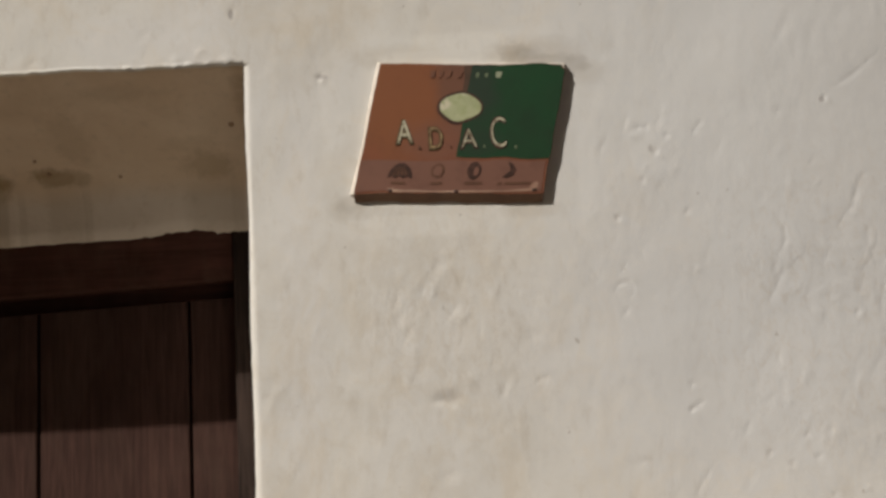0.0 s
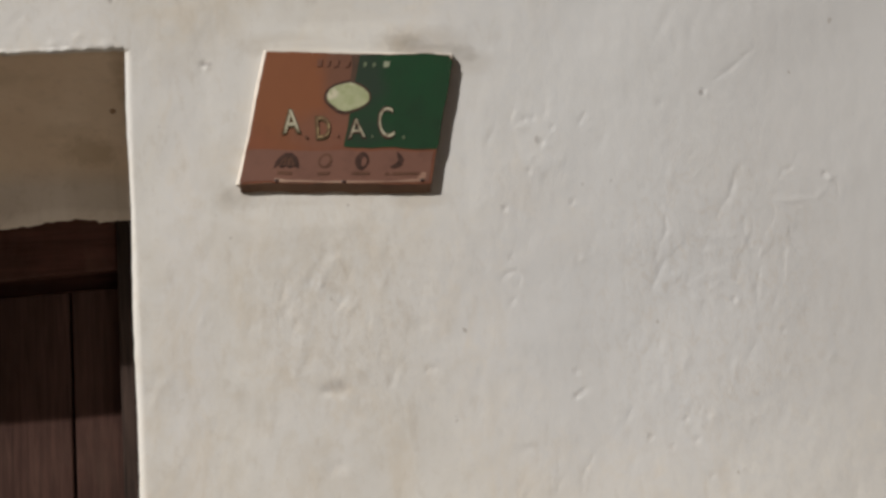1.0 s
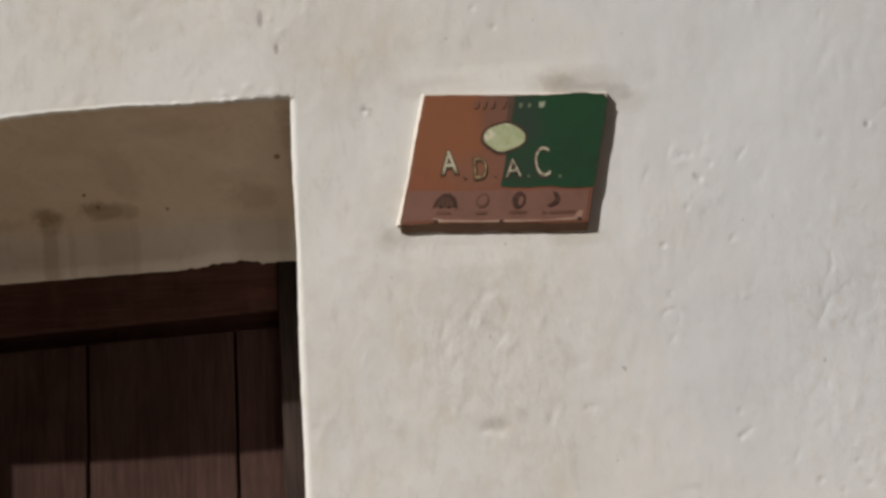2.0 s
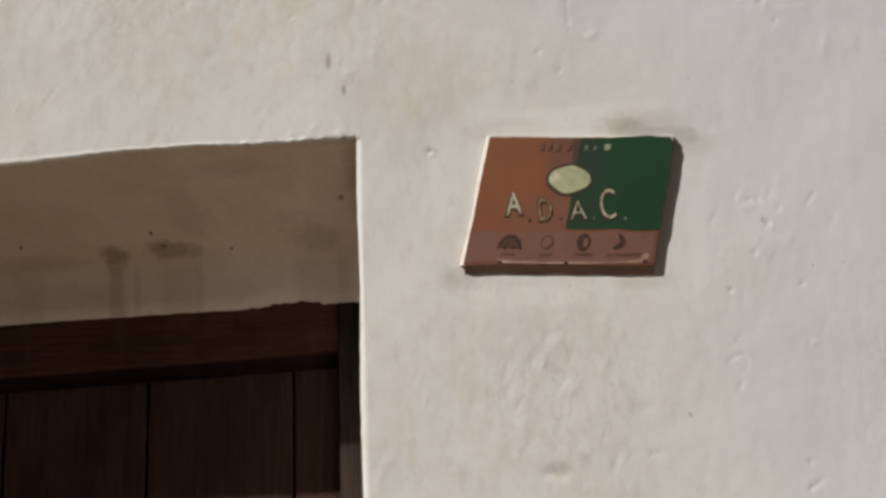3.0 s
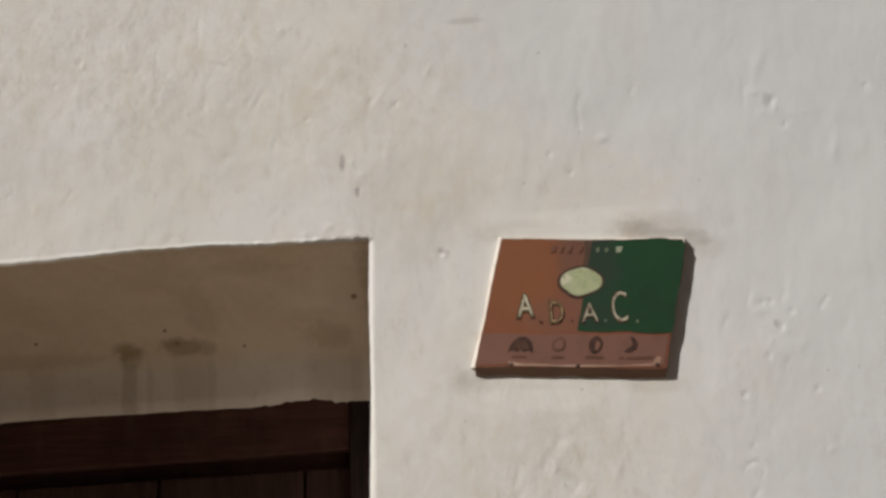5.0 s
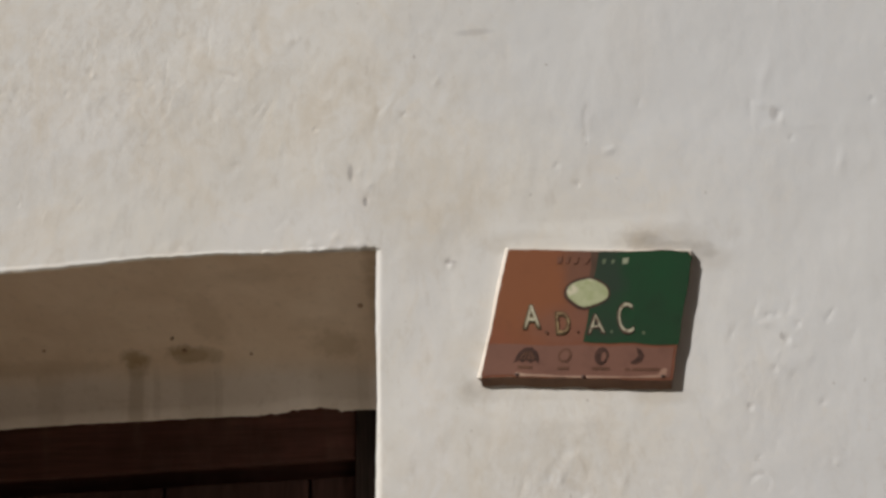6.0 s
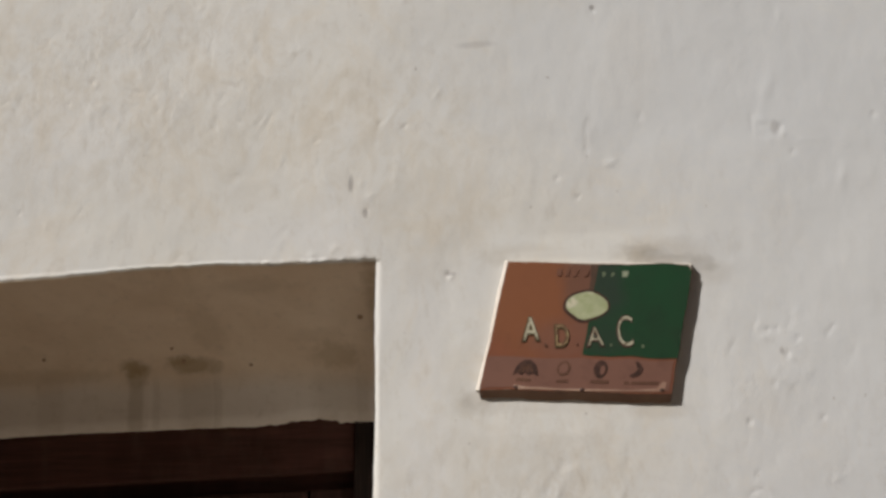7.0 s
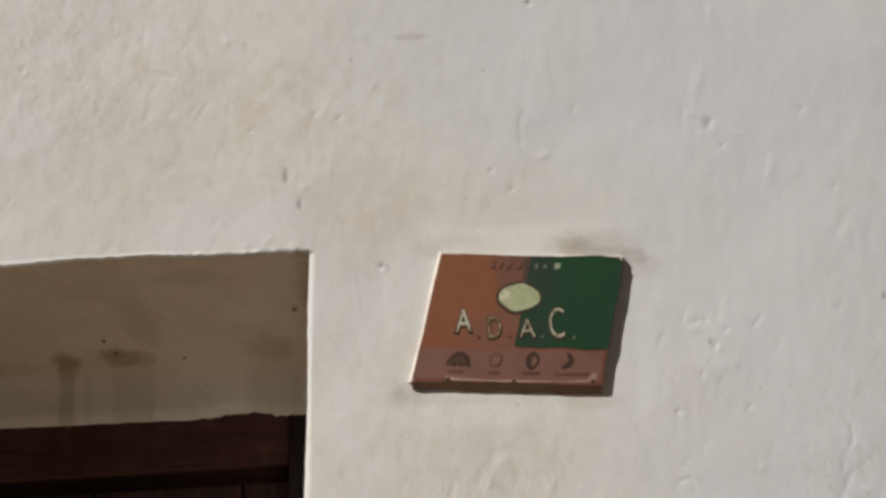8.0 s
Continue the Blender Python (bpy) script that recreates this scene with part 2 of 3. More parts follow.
GREEN = paint("dark_green_paint", (0.014, 0.062, 0.025), (0.018, 0.050, 0.024),
              patches=((0.55, 2.16, 0.045, 0.09, 0.75, (0.032, 0.046, 0.034)), (0.54, 2.03, 0.06, 0.035, 0.6, (0.028, 0.044, 0.030))))
EDGE = paint("raw_board_edge", (0.30, 0.195, 0.145), (0.23, 0.145, 0.11), 0.8)
CREAM = paint("cream_paint", (0.58, 0.55, 0.42), (0.42, 0.39, 0.26), wear=(0.16, 0.115, 0.07))
OVAL = paint("pale_green_paint", (0.50, 0.52, 0.33), (0.40, 0.44, 0.25), wear=(0.36, 0.40, 0.21), patches=((0.468, 2.125, 0.016, 0.012, 0.9, (0.66, 0.62, 0.47)), (0.515, 2.152, 0.04, 0.008, 0.6, (0.62, 0.60, 0.44))))
OCHRE = paint("faded_ochre_paint", (0.40, 0.30, 0.16), (0.28, 0.18, 0.09), wear=(0.14, 0.07, 0.045))
FADED = paint("faded_cream_paint", (0.36, 0.39, 0.28), (0.26, 0.29, 0.19))
OLIVE = paint("olive_brown_outline", (0.105, 0.075, 0.036), (0.08, 0.056, 0.028))
DIM = paint("dim_green_paint", (0.20, 0.24, 0.15), (0.13, 0.17, 0.10))
INK = paint("dark_brown_ink", (0.065, 0.034, 0.026), (0.05, 0.027, 0.021), wear=(0.09, 0.045, 0.034))
FAINT = paint("faded_brown_ink", (0.15, 0.075, 0.045), (0.12, 0.06, 0.04))
PALE_INK = paint("nearly_rubbed_off_ink", (0.20, 0.092, 0.058), (0.17, 0.078, 0.05))
IRON = paint("rusty_iron", (0.42, 0.30, 0.21), (0.32, 0.21, 0.14), 0.85)
SMEAR = paint("dark_smeared_paint", (0.11, 0.062, 0.042), (0.085, 0.055, 0.038))
WORN = paint("worn_paint", (0.46, 0.31, 0.23), (0.30, 0.16, 0.11), 0.7)
MORTAR = paint("pale_mortar", (0.66, 0.61, 0.545), (0.58, 0.52, 0.45), 0.9)


def earth():
    n = Nodes("dry_paving", 0.9)
    c = n.mix(n.ramp(n.noise(0.8, 5), 0.35, 0.65), (0.265, 0.214, 0.163), (0.22, 0.175, 0.134))
    c = n.mix(n.ramp(n.noise(25, 4), 0.5, 0.7, 0, 0.5), c, (0.16, 0.135, 0.105))
    return n.done(c, n.bump(n.noise(18, 5), 0.5, 0.01))


EARTH = earth()
OCHRE_WALL = paint("dull_ochre_plaster", (0.36, 0.30, 0.22), (0.30, 0.25, 0.19), 0.9)


# ---- building helpers ----
def mesh_of(bm, name, smooth=False):
    bmesh.ops.recalc_face_normals(bm, faces=bm.faces)
    me = bpy.data.meshes.new(name)
    bm.to_mesh(me)
    bm.free()
    for p in me.polygons:
        p.use_smooth = smooth
    return me


def part(name, bm, material, parent=None, label="", smooth=False):
    me = mesh_of(bm, name, smooth)
    me.materials.append(material)
    ob = new(name, me)
    ob.parent = parent
    return tagged(ob, label)


def box(x0, x1, y0, y1, z0, z1, bevel=0.0, segs=2):
    bm = bmesh.new()
    bmesh.ops.create_cube(bm, size=1, matrix=Matrix.LocRotScale(((x0 + x1) / 2, (y0 + y1) / 2, (z0 + z1) / 2), None, (x1 - x0, y1 - y0, z1 - z0)))
    if bevel:
        bmesh.ops.bevel(bm, geom=bm.edges[:], offset=bevel, segments=segs, profile=0.6, affect="EDGES")
    return bm


def wobble(p, scale, amount):
    return amount * noise.noise(Vector(p) * scale)


# ---- the wall ----
JAMB, LINTEL, LEFT = 0.0, 2.25, -1.62
LEAF_Y, POST_Y, THICK = 0.48, 0.412, 0.65


def lintel_sag(x):
    """Height of the uneven lintel edge against its nominal height."""
    t = min(max((-0.55 - x) / 0.45, 0), 1)
    return -0.018 * t * t * (3 - 2 * t) + 0.005 * math.exp(-((x + 0.5) / 0.16) ** 2) + wobble((x, 0.3, 0), 9, 0.004) + wobble((x, 1.3, 0), 45, 0.0025)


def wall_relief(x, z):
    return wobble((x, 0, z), 1.1, 0.009) + wobble((x, 5, z), 3.3, 0.0032) + wobble((x, 9, z * 0.8), 9, 0.0008) + wobble((x * 1.3, 14, z * 0.7), 24, 0.0003)


DENTS = []


def pits(depth, rx, rz, lean, *places):
    """Ragged hollows (depth > 0) or lumps (depth < 0) in the plaster, lean metres sideways a metre up."""
    for x, z in places:
        DENTS.append((x, z, rx, rz, 0.26 * depth, lean))
        for k in range(3):
            a, b = random.uniform(-1, 1), random.uniform(-1, 1)
            DENTS.append((x + a * rx + lean * b * rz, z + b * rz, rx * random.uniform(0.5, 0.9), rz * random.uniform(0.4, 0.8), 0.12 * depth, lean + random.uniform(-0.3, 0.3)))


def stroke(width, depth, *line):
    """A trowel groove (depth > 0) or ridge (depth < 0) along a line, thinner at its ends."""
    total = sum(math.dist(p, q) for p, q in zip(line, line[1:]))
    done = 0.0
    for (x0, z0), (x1, z1) in zip(line, line[1:]):
        length = math.dist((x0, z0), (x1, z1))
        n = max(2, round(length / (0.7 * width)))
        for k in range(n):
            f = (k + 0.5) / n
            at = (done + f * length) / total
            w = width * random.uniform(0.5, 1.1) * (0.5 + 0.4 * math.sin(math.pi * at))
            side = random.uniform(-0.35, 0.35) * width
            DENTS.append((x0 + (x1 - x0) * f + side, z0 + (z1 - z0) * f, w, 1.1 * w, 0.19 * depth * random.uniform(0.3, 1.2), 0.0))
        done += length


# pits
pits(0.0045, 0.0055, 0.006, 0, (1.350, 2.096), (0.856, 1.838), (1.631, 1.881), (0.559, 2.903))
pits(0.0030, 0.006, 0.01, 0.1, (0.952, 1.990), (0.180, 2.207), (0.992, 2.548), (-0.024, 2.377), (-0.774, 2.783))
pits(0.0028, 0.006, 0.007, 0.2, (0.918, 1.926), (1.014, 1.846), (0.994, 1.453), (0.990, 1.398), (1.380, 1.595), (0.914, 2.047), (0.933, 2.048), (0.978, 2.024), (0.667, 1.481), (1.491, 1.518), (1.263, 1.279), (1.203, 1.266), (1.155, 1.290), (1.293, 1.196), (1.242, 1.328), (0.652, 1.480), (-0.158, 2.577), (-0.836, 2.721), (1.017, 2.484), (1.215, 2.571), (0.451, 2.445), (0.499, 2.393), (0.070, 2.604))
pits(0.0030, 0.007, 0.005, 0.2, (0.179, 2.210))
# lumps with a lit side
pits(-0.0022, 0.006, 0.006, 0, (0.188, 2.203))
pits(-0.0025, 0.007, 0.009, 0, (0.959, 1.984), (1.359, 2.090), (0.189, 2.203), (1.389, 1.591), (1.641, 1.871), (0.997, 2.532), (-0.039, 2.453), (-0.762, 2.772))
pits(-0.0022, 0.012, 0.01, 0.2, (0.580, 2.477), (0.950, 2.576), (-0.016, 2.414), (-0.100, 2.285), (-0.157, 2.276), (-0.043, 2.265), (0.503, 1.489), (0.910, 2.030))
# trowel grooves low on the wall, under and beside the sign
stroke(0.0075, 0.0024, (0.450, 1.766), (0.408, 1.724), (0.391, 1.670))
stroke(0.0075, 0.0024, (0.343, 1.704), (0.329, 1.650))
stroke(0.0075, 0.0024, (0.370, 1.616), (0.348, 1.577))
stroke(0.0075, 0.0024, (0.484, 1.663), (0.453, 1.629))
stroke(0.0075, 0.0024, (0.529, 1.621), (0.523, 1.583))
stroke(0.0075, 0.0024, (0.485, 1.586), (0.473, 1.554))
stroke(0.006, 0.003, (0.833, 1.666), (0.842, 1.685), (0.865, 1.693), (0.881, 1.678), (0.873, 1.657))
stroke(0.006, 0.003, (0.853, 1.613), (0.863, 1.632))
stroke(0.006, 0.003, (0.866, 1.735), (0.854, 1.717))
# ridges between them
stroke(0.011, -0.0022, (0.466, 1.752), (0.425, 1.707), (0.409, 1.654))
stroke(0.011, -0.0022, (0.360, 1.698), (0.347, 1.639))
stroke(0.011, -0.0022, (0.501, 1.642), (0.473, 1.612))
# edges of flaked coats on the far side
stroke(0.006, 0.0031, (1.434, 1.918), (1.411, 1.897), (1.394, 1.843), (1.367, 1.814), (1.360, 1.793))
stroke(0.006, 0.0031, (1.556, 1.904), (1.526, 1.896), (1.522, 1.880))
stroke(0.006, 0.0031, (1.659, 1.869), (1.659, 1.829))
stroke(0.006, 0.0031, (1.422, 1.794), (1.418, 1.747))
stroke(0.006, 0.0031, (1.433, 1.747), (1.427, 1.714))
stroke(0.0065, 0.0032, (1.232, 1.812), (1.232, 1.770), (1.213, 1.733))
stroke(0.0065, 0.0032, (1.223, 1.705), (1.188, 1.632))
stroke(0.0065, 0.0032, (1.448, 1.667), (1.432, 1.584))
stroke(0.0065, 0.0032, (1.063, 2.061), (1.039, 2.024))
stroke(0.007, 0.0026, (1.198, 1.518), (1.196, 1.487))
stroke(0.007, 0.0026, (1.023, 1.266), (0.991, 1.218), (0.987, 1.181))
stroke(0.007, 0.0026, (0.983, 1.391), (1.019, 1.416))
stroke(0.007, 0.0026, (1.377, 2.121), (1.425, 2.151), (1.488, 2.198))
stroke(0.007, 0.0026, (1.198, 1.457), (1.198, 1.421))
stroke(0.008, -0.0017, (1.495, 1.821), (1.606, 1.826), (1.640, 1.857))
stroke(0.008, -0.0017, (1.372, 1.455), (1.352, 1.374))
stroke(0.008, -0.0017, (1.212, 1.408), (1.200, 1.385))
stroke(0.008, -0.0017, (1.381, 1.743), (1.407, 1.753))
# smears higher up
stroke(0.008, 0.0026, (0.537, 2.608), (0.523, 2.565), (0.527, 2.480))
stroke(0.008, 0.0026, (0.929, 2.592), (0.926, 2.537))
stroke(0.008, 0.0026, (0.657, 2.590), (0.666, 2.608))
stroke(0.008, 0.0026, (-0.073, 2.493), (-0.064, 2.454), (-0.053, 2.419))
stroke(0.012, -0.0016, (0.907, 2.520), (1.094, 2.512))
stroke(0.012, -0.0016, (0.561, 2.469), (0.596, 2.485))
stroke(0.012, -0.0016, (0.544, 2.586), (0.535, 2.496))
# flaked edges over the door
stroke(0.0065, 0.0022, (-0.563, 2.802), (-0.561, 2.726))
stroke(0.0065, 0.0022, (-0.675, 2.753), (-0.624, 2.740))
stroke(0.0065, 0.0022, (-0.453, 2.895), (-0.448, 2.794))
stroke(0.0065, 0.0022, (-0.435, 2.765), (-0.340, 2.726))
stroke(0.0065, 0.0022, (-0.249, 2.692), (-0.229, 2.660))
stroke(0.0065, 0.0022, (-0.932, 2.787), (-0.929, 2.720))
stroke(0.0065, 0.0022, (-0.927, 2.897), (-0.921, 2.868))
stroke(0.0065, 0.0022, (-1.029, 2.727), (-0.999, 2.745))
pits(0.0016, 0.014, 0.012, 0.2, (-0.597, 2.588), (-0.432, 2.625), (-0.361, 2.491), (-0.497, 2.287), (-0.233, 2.333))
# shallow hollows
pits(0.0032, 0.018, 0.012, 0.1, (0.422, 1.450), (0.452, 1.443))
pits(0.002, 0.022, 0.016, 0.2, (0.463, 1.661), (0.649, 1.582), (0.443, 1.275), (0.859, 1.280), (0.451, 1.453))
# small chance knocks all over
for k in range(190):
    r = random.uniform(0.004, 0.012)
    x, z = random.uniform(-1.25, 1.85), random.uniform(1.1, 3.05)
    if noise.noise(Vector((x, 3, z)) * 2.2) > -0.12:
        DENTS.append((x, z, r, r * random.uniform(0.7, 4), random.choice((-1, 1)) * random.uniform(0.0002, 0.0008), random.uniform(0.0, 0.6)))
# rougher patches where the coat has flaked
for x0, x1, z0, z1 in ((1.12, 1.6, 1.3, 1.95), (0.33, 0.62, 1.45, 1.8), (-1.1, -0.3, 2.6, 3.0), (0.8, 1.05, 1.6, 2.1)):
    for k in range(int(230 * (x1 - x0) * (z1 - z0))):
        r = random.uniform(0.004, 0.010)
        DENTS.append((random.uniform(x0, x1), random.uniform(z0, z1), r, r * random.uniform(0.7, 3), random.choice((-1, 1)) * random.uniform(0.0002, 0.0006), random.uniform(-0.2, 0.6)))


def press(pts):
    """The dents pressed into the wall's points (an n x 3 array), and the bed of the sign kept flat."""
    x, z = pts[:, 0].copy(), pts[:, 2].copy()
    for dx, dz, rx, rz, d, lean in DENTS:
        near = np.nonzero((np.abs(z - dz) < 3 * rz) & (np.abs(x - dx) < 3 * rx + abs(lean) * 3 * rz))[0]
        u, v = x[near] - dx - lean * (z[near] - dz), z[near] - dz
        pts[near, 1] += d * np.exp(-(u / rx) ** 2 - (v / rz) ** 2)
    u = np.maximum(np.abs(x - 0.5) - 0.27, 0) + np.maximum(np.abs(z - 2.06) - 0.19, 0)
    pts[:, 1] *= np.minimum(u / 0.05, 1)


def steps(*spans):
    """Grid lines: (from, to, step) span after span."""
    out = []
    for a, b, s in spans:
        k = max(1, round((b - a) / s))
        out += [a + (b - a) * i / k for i in range(k)]
    return out + [spans[-1][1]]


def build_wall():
    xs = steps((-6, -1.9, 0.4), (-1.9, LEFT, 0.05), (LEFT, -1.25, 0.02), (-1.25, -0.012, 0.0044), (-0.012, JAMB, 0.004), (JAMB, 0.012, 0.004), (0.012, 1.75, 0.0044), (1.75, 1.9, 0.02), (1.9, 6, 0.4))
    zs = steps((-0.05, 1.0, 0.07), (1.0, LINTEL - 0.012, 0.0046), (LINTEL - 0.012, LINTEL, 0.004), (LINTEL, LINTEL + 0.012, 0.004), (LINTEL + 0.012, 3.05, 0.0046), (3.05, 4.2, 0.2))
    verts, faces, at = [], [], {}

    def inside(x, z):
        return LEFT + 1e-6 < x < JAMB - 1e-6 and z < LINTEL - 1e-6

    def vert(x, z, back=0.0, dx=0.0, dz=0.0):
        verts.append((x + dx, back, z + dz))
        return len(verts) - 1

    for i, x in enumerate(xs):
        for j, z in enumerate(zs):
            if inside(x, z):
                continue
            y = wall_relief(x, z)
            dx = dz = 0.0
            if LEFT - 0.2 <= x <= JAMB + 0.01:
                dz = lintel_sag(min(x, JAMB)) * math.exp(-abs(z - LINTEL) / 0.04) * (1 if z >= LINTEL - 1e-6 else 0)
            near_l = z - LINTEL if LEFT <= x <= JAMB + 1e-6 else 1
            near_j = x - JAMB if z <= LINTEL + 1e-6 else 1
            if z <= LINTEL + 0.02:
                dx = (wobble((3, z, 0), 4, 0.003) + wobble((4, z, 0), 30, 0.0012)) * math.exp(-abs(x - JAMB) / 0.04)
            if -1e-6 <= near_j < 0.016:
                y = y * 0.5 + 0.008 * (1 - max(near_j, 0) / 0.016) ** 2
            elif -1e-6 <= near_l < 0.012:
                y = y * 0.5 + 0.006 * (1 - max(near_l, 0) / 0.012) ** 2
                y -= max(0, wobble((x, 21, z), 42, 0.007)) * (1 if x > -0.3 else 0.25)
            at[i, j] = vert(x, z, y, dx, dz)
    for i in range(len(xs) - 1):
        for j in range(len(zs) - 1):
            q = [(i, j), (i + 1, j), (i + 1, j + 1), (i, j + 1)]
            mx, mz = (xs[i] + xs[i + 1]) / 2, (zs[j] + zs[j + 1]) / 2
            if not inside(mx, mz) and all(k in at for k in q):
                faces.append([at[k] for k in q])
    pts = np.array(verts)
    press(pts)
    verts[:] = [tuple(p) for p in pts.tolist()]
    # reveals of the two jambs
    for edge in (LEFT, JAMB):
        i = min(range(len(xs)), key=lambda k: abs(xs[k] - edge))
        inner = 0.004 if edge == JAMB else -0.004
        last = None
        for j, z in enumerate(zs):
            if z > LINTEL + 1e-6:
                break
            a = at[i, j]
            ax, ay, az = verts[a]
            ring = [a]
            for d in (0.02, 0.05, 0.15, 0.3, THICK):
                ring.append(vert(ax + inner * min(d / 0.02, 1) + wobble((d, z, edge), 6, 0.004), az, d))
            if last:
                for k in range(len(ring) - 1):
                    faces.append([last[k], last[k + 1], ring[k + 1], ring[k]])
            last = ring
    # back and top close the wall
    b = [vert(x, z, THICK) for x, z in ((-6, -0.05), (LEFT, -0.05), (LEFT, 1.9), (JAMB, 1.9), (JAMB, -0.05), (6, -0.05), (6, 4.2), (JAMB, 4.2), (LEFT, 4.2), (-6, 4.2))]
    faces.extend([[b[0], b[1], b[2], b[8], b[9]], [b[2], b[3], b[7], b[8]], [b[4], b[5], b[6], b[7], b[3]]])
    n = len(zs) - 1
    faces.append([at[i, n] for i in range(len(xs))] + [b[6], b[7], b[8], b[9]])
    for i, e in ((0, (b[0], b[9])), (len(xs) - 1, (b[5], b[6]))):
        faces.append([at[i, j] for j in range(len(zs))] + [e[1], e[0]])
    me = bpy.data.meshes.new("wall_front")
    me.from_pydata(verts, [], faces)
    for p in me.polygons:
        p.use_smooth = len(p.vertices) == 4
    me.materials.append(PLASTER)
    return tagged(new("wall_front", me), "thick uneven whitewashed plaster wall with stains and trowel marks", "wall", kind="structure")


def build_soffit():
    """The sloping plaster under the lintel and the upright band over the door frame, one rounded sheet."""
    prof = [(0.005, 0.0), (0.010, -0.004), (0.035, -0.012), (0.09, -0.032), (0.16, -0.062), (0.23, -0.096), (0.285, -0.126), (0.325, -0.152), (0.355, -0.178), (0.373, -0.204),
            (0.385, -0.238), (0.392, -0.272), (0.396, -0.31), (0.399, -0.343), (0.46, -0.347)]
    xs = steps((LEFT, -0.012, 0.0065), (-0.012, JAMB, 0.004), (JAMB, 0.03, 0.01))
    verts, faces = [], []
    for x in xs:
        s = lintel_sag(min(x, JAMB))
        for k, (y, dz) in enumerate(prof):
            fade = max(0, 1 - y / 0.1)
            w = wobble((x, y, 2), 5, 0.007) + wobble((x, y, 7), 16, 0.003)
            w *= min(y / 0.05, 1)
            ragged = 0
            if k >= len(prof) - 3:
                broken = min(max((x + 0.320) / 0.012, 0), 1) * min(max((-0.168 - x) / 0.014, 0), 1)
                ragged = 0.006 - 0.016 * min(max((-x - 0.5) / 0.7, 0), 1) + 0.006 * min(max((x + 0.42) / 0.1, 0), 1) + (0.008 + wobble((x, 6, 1), 28, 0.006)) * broken
                ragged += wobble((x, 3, 3), 17, 0.002) + wobble((x, 3, 9), 90, 0.0018) + (wobble((x, 8, 9), 50, 0.005) if x > -0.4 else 0)
            verts.append((x, y, LINTEL + dz + s * fade + w * (0.6 if k > 10 else 1) + ragged))
    n = len(prof)
    for i in range(len(xs) - 1):
        for k in range(n - 1):
            a = i * n + k
            faces.append([a, a + n, a + n + 1, a + 1])
    me = bpy.data.meshes.new("soffit")
    me.from_pydata(verts, [], faces)
    for p in me.polygons:
        p.use_smooth = True
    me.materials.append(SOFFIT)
    return tagged(new("soffit", me), "shaded beige plaster soffit with brown damp stains over the door", "soffit", kind="structure")


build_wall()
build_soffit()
ground = part("ground", box(-300, 300, -300, 300, -0.2, 0.0), EARTH)
# unseen wall added behind the camera to keep sky light off the door
opposite = part("sky_block_wall", box(-14, 14, -5.3, -4.9, -0.05, 5.2, 0.02), OCHRE_WALL)
tagged(opposite, "plain dull plaster wall, unseen, added across the street to block sky light", "wall", kind="structure")
tagged(ground, "dry earth-coloured street ground in front of the wall", "ground", kind="structure")


# ---- the door ----
def build_door():
    door = tagged(new("door_1"), "closed reddish-brown plank door in a weathered wooden frame", "door", kind="structure")
    # head and posts of the frame; the old head beam sags to the left
    def sag(x):
        return 0.034 * (x + 0.12)

    bm = box(LEFT + 0.08, -0.128, POST_Y + 0.012, POST_Y + 0.12, 1.788, 1.955, 0.006)
    for v in bm.verts:
        if v.co.z < 1.85:
            v.co.z += sag(v.co.x)
    part("frame_head", bm, HEAD, door, "blackened wooden head beam")
    part("frame_post", box(-0.126, 0.05, POST_Y, POST_Y + 0.12, 0.0, 1.955, 0.005), POST, door, "weathered greyish wooden post")
    part("frame_post", box(LEFT - 0.05, LEFT + 0.09, POST_Y, POST_Y + 0.12, 0.0, 1.955, 0.005), POST, door, "weathered greyish wooden post")
    # planks of the leaf, with open joints between them
    edges = [-1.53, -1.10, -0.685, -0.267, -0.127]
    for a, b in zip(edges, edges[1:]):
        off = wobble((a, 2, 2), 7, 0.003)
        bm = box(a + 0.005, b - 0.005, LEAF_Y + off, LEAF_Y + 0.035 + off, 0.015, 1.745, 0.004)
        for v in bm.verts:
            if v.co.z > 1.0:
                v.co.z += sag(v.co.x)
        part("plank", bm, WOOD, door)
    part("backing", box(-1.54, -0.10, LEAF_Y + 0.04, LEAF_Y + 0.07, 0.02, 1.84), HEAD, door, "dark boards behind the joints")
    return door


build_door()


# ---- the sign ----
# Board's face: a leaning four-sided tablet; u runs along the top from its upper left corner, v down its leaning side, both 0 to 1.
SIGN_Y = -0.0150
TL, ALONG, DOWN = Vector((0.323, 0, 2.229)), Vector((0.434, 0, -0.024)), Vector((-0.073, 0, -0.308))


def on_sign(u, v, y=SIGN_Y):
    p = TL + ALONG * u + DOWN * v
    q = (p.x, 31, p.z)
    p += Vector((wobble(q, 11, 0.004) + wobble(q, 42, 0.0016), 0, wobble((p.x, 37, p.z), 11, 0.005) + wobble((p.x, 37, p.z), 42, 0.0018)))
    return Vector((p.x, y, p.z))


def dense(corners, closed=True):
    """The outline with points between its corners, so that it follows the board's uneven edges."""
    out = []
    for i, (u, v) in enumerate(corners):
        if not closed and i == len(corners) - 1:
            return out + [(u, v)]
        u2, v2 = corners[(i + 1) % len(corners)]
        k = max(1, round(math.hypot((u2 - u) * 0.43, (v2 - v) * 0.31) / 0.012))
        out += [(u + (u2 - u) * j / k, v + (v2 - v) * j / k) for j in range(k)]
    return out


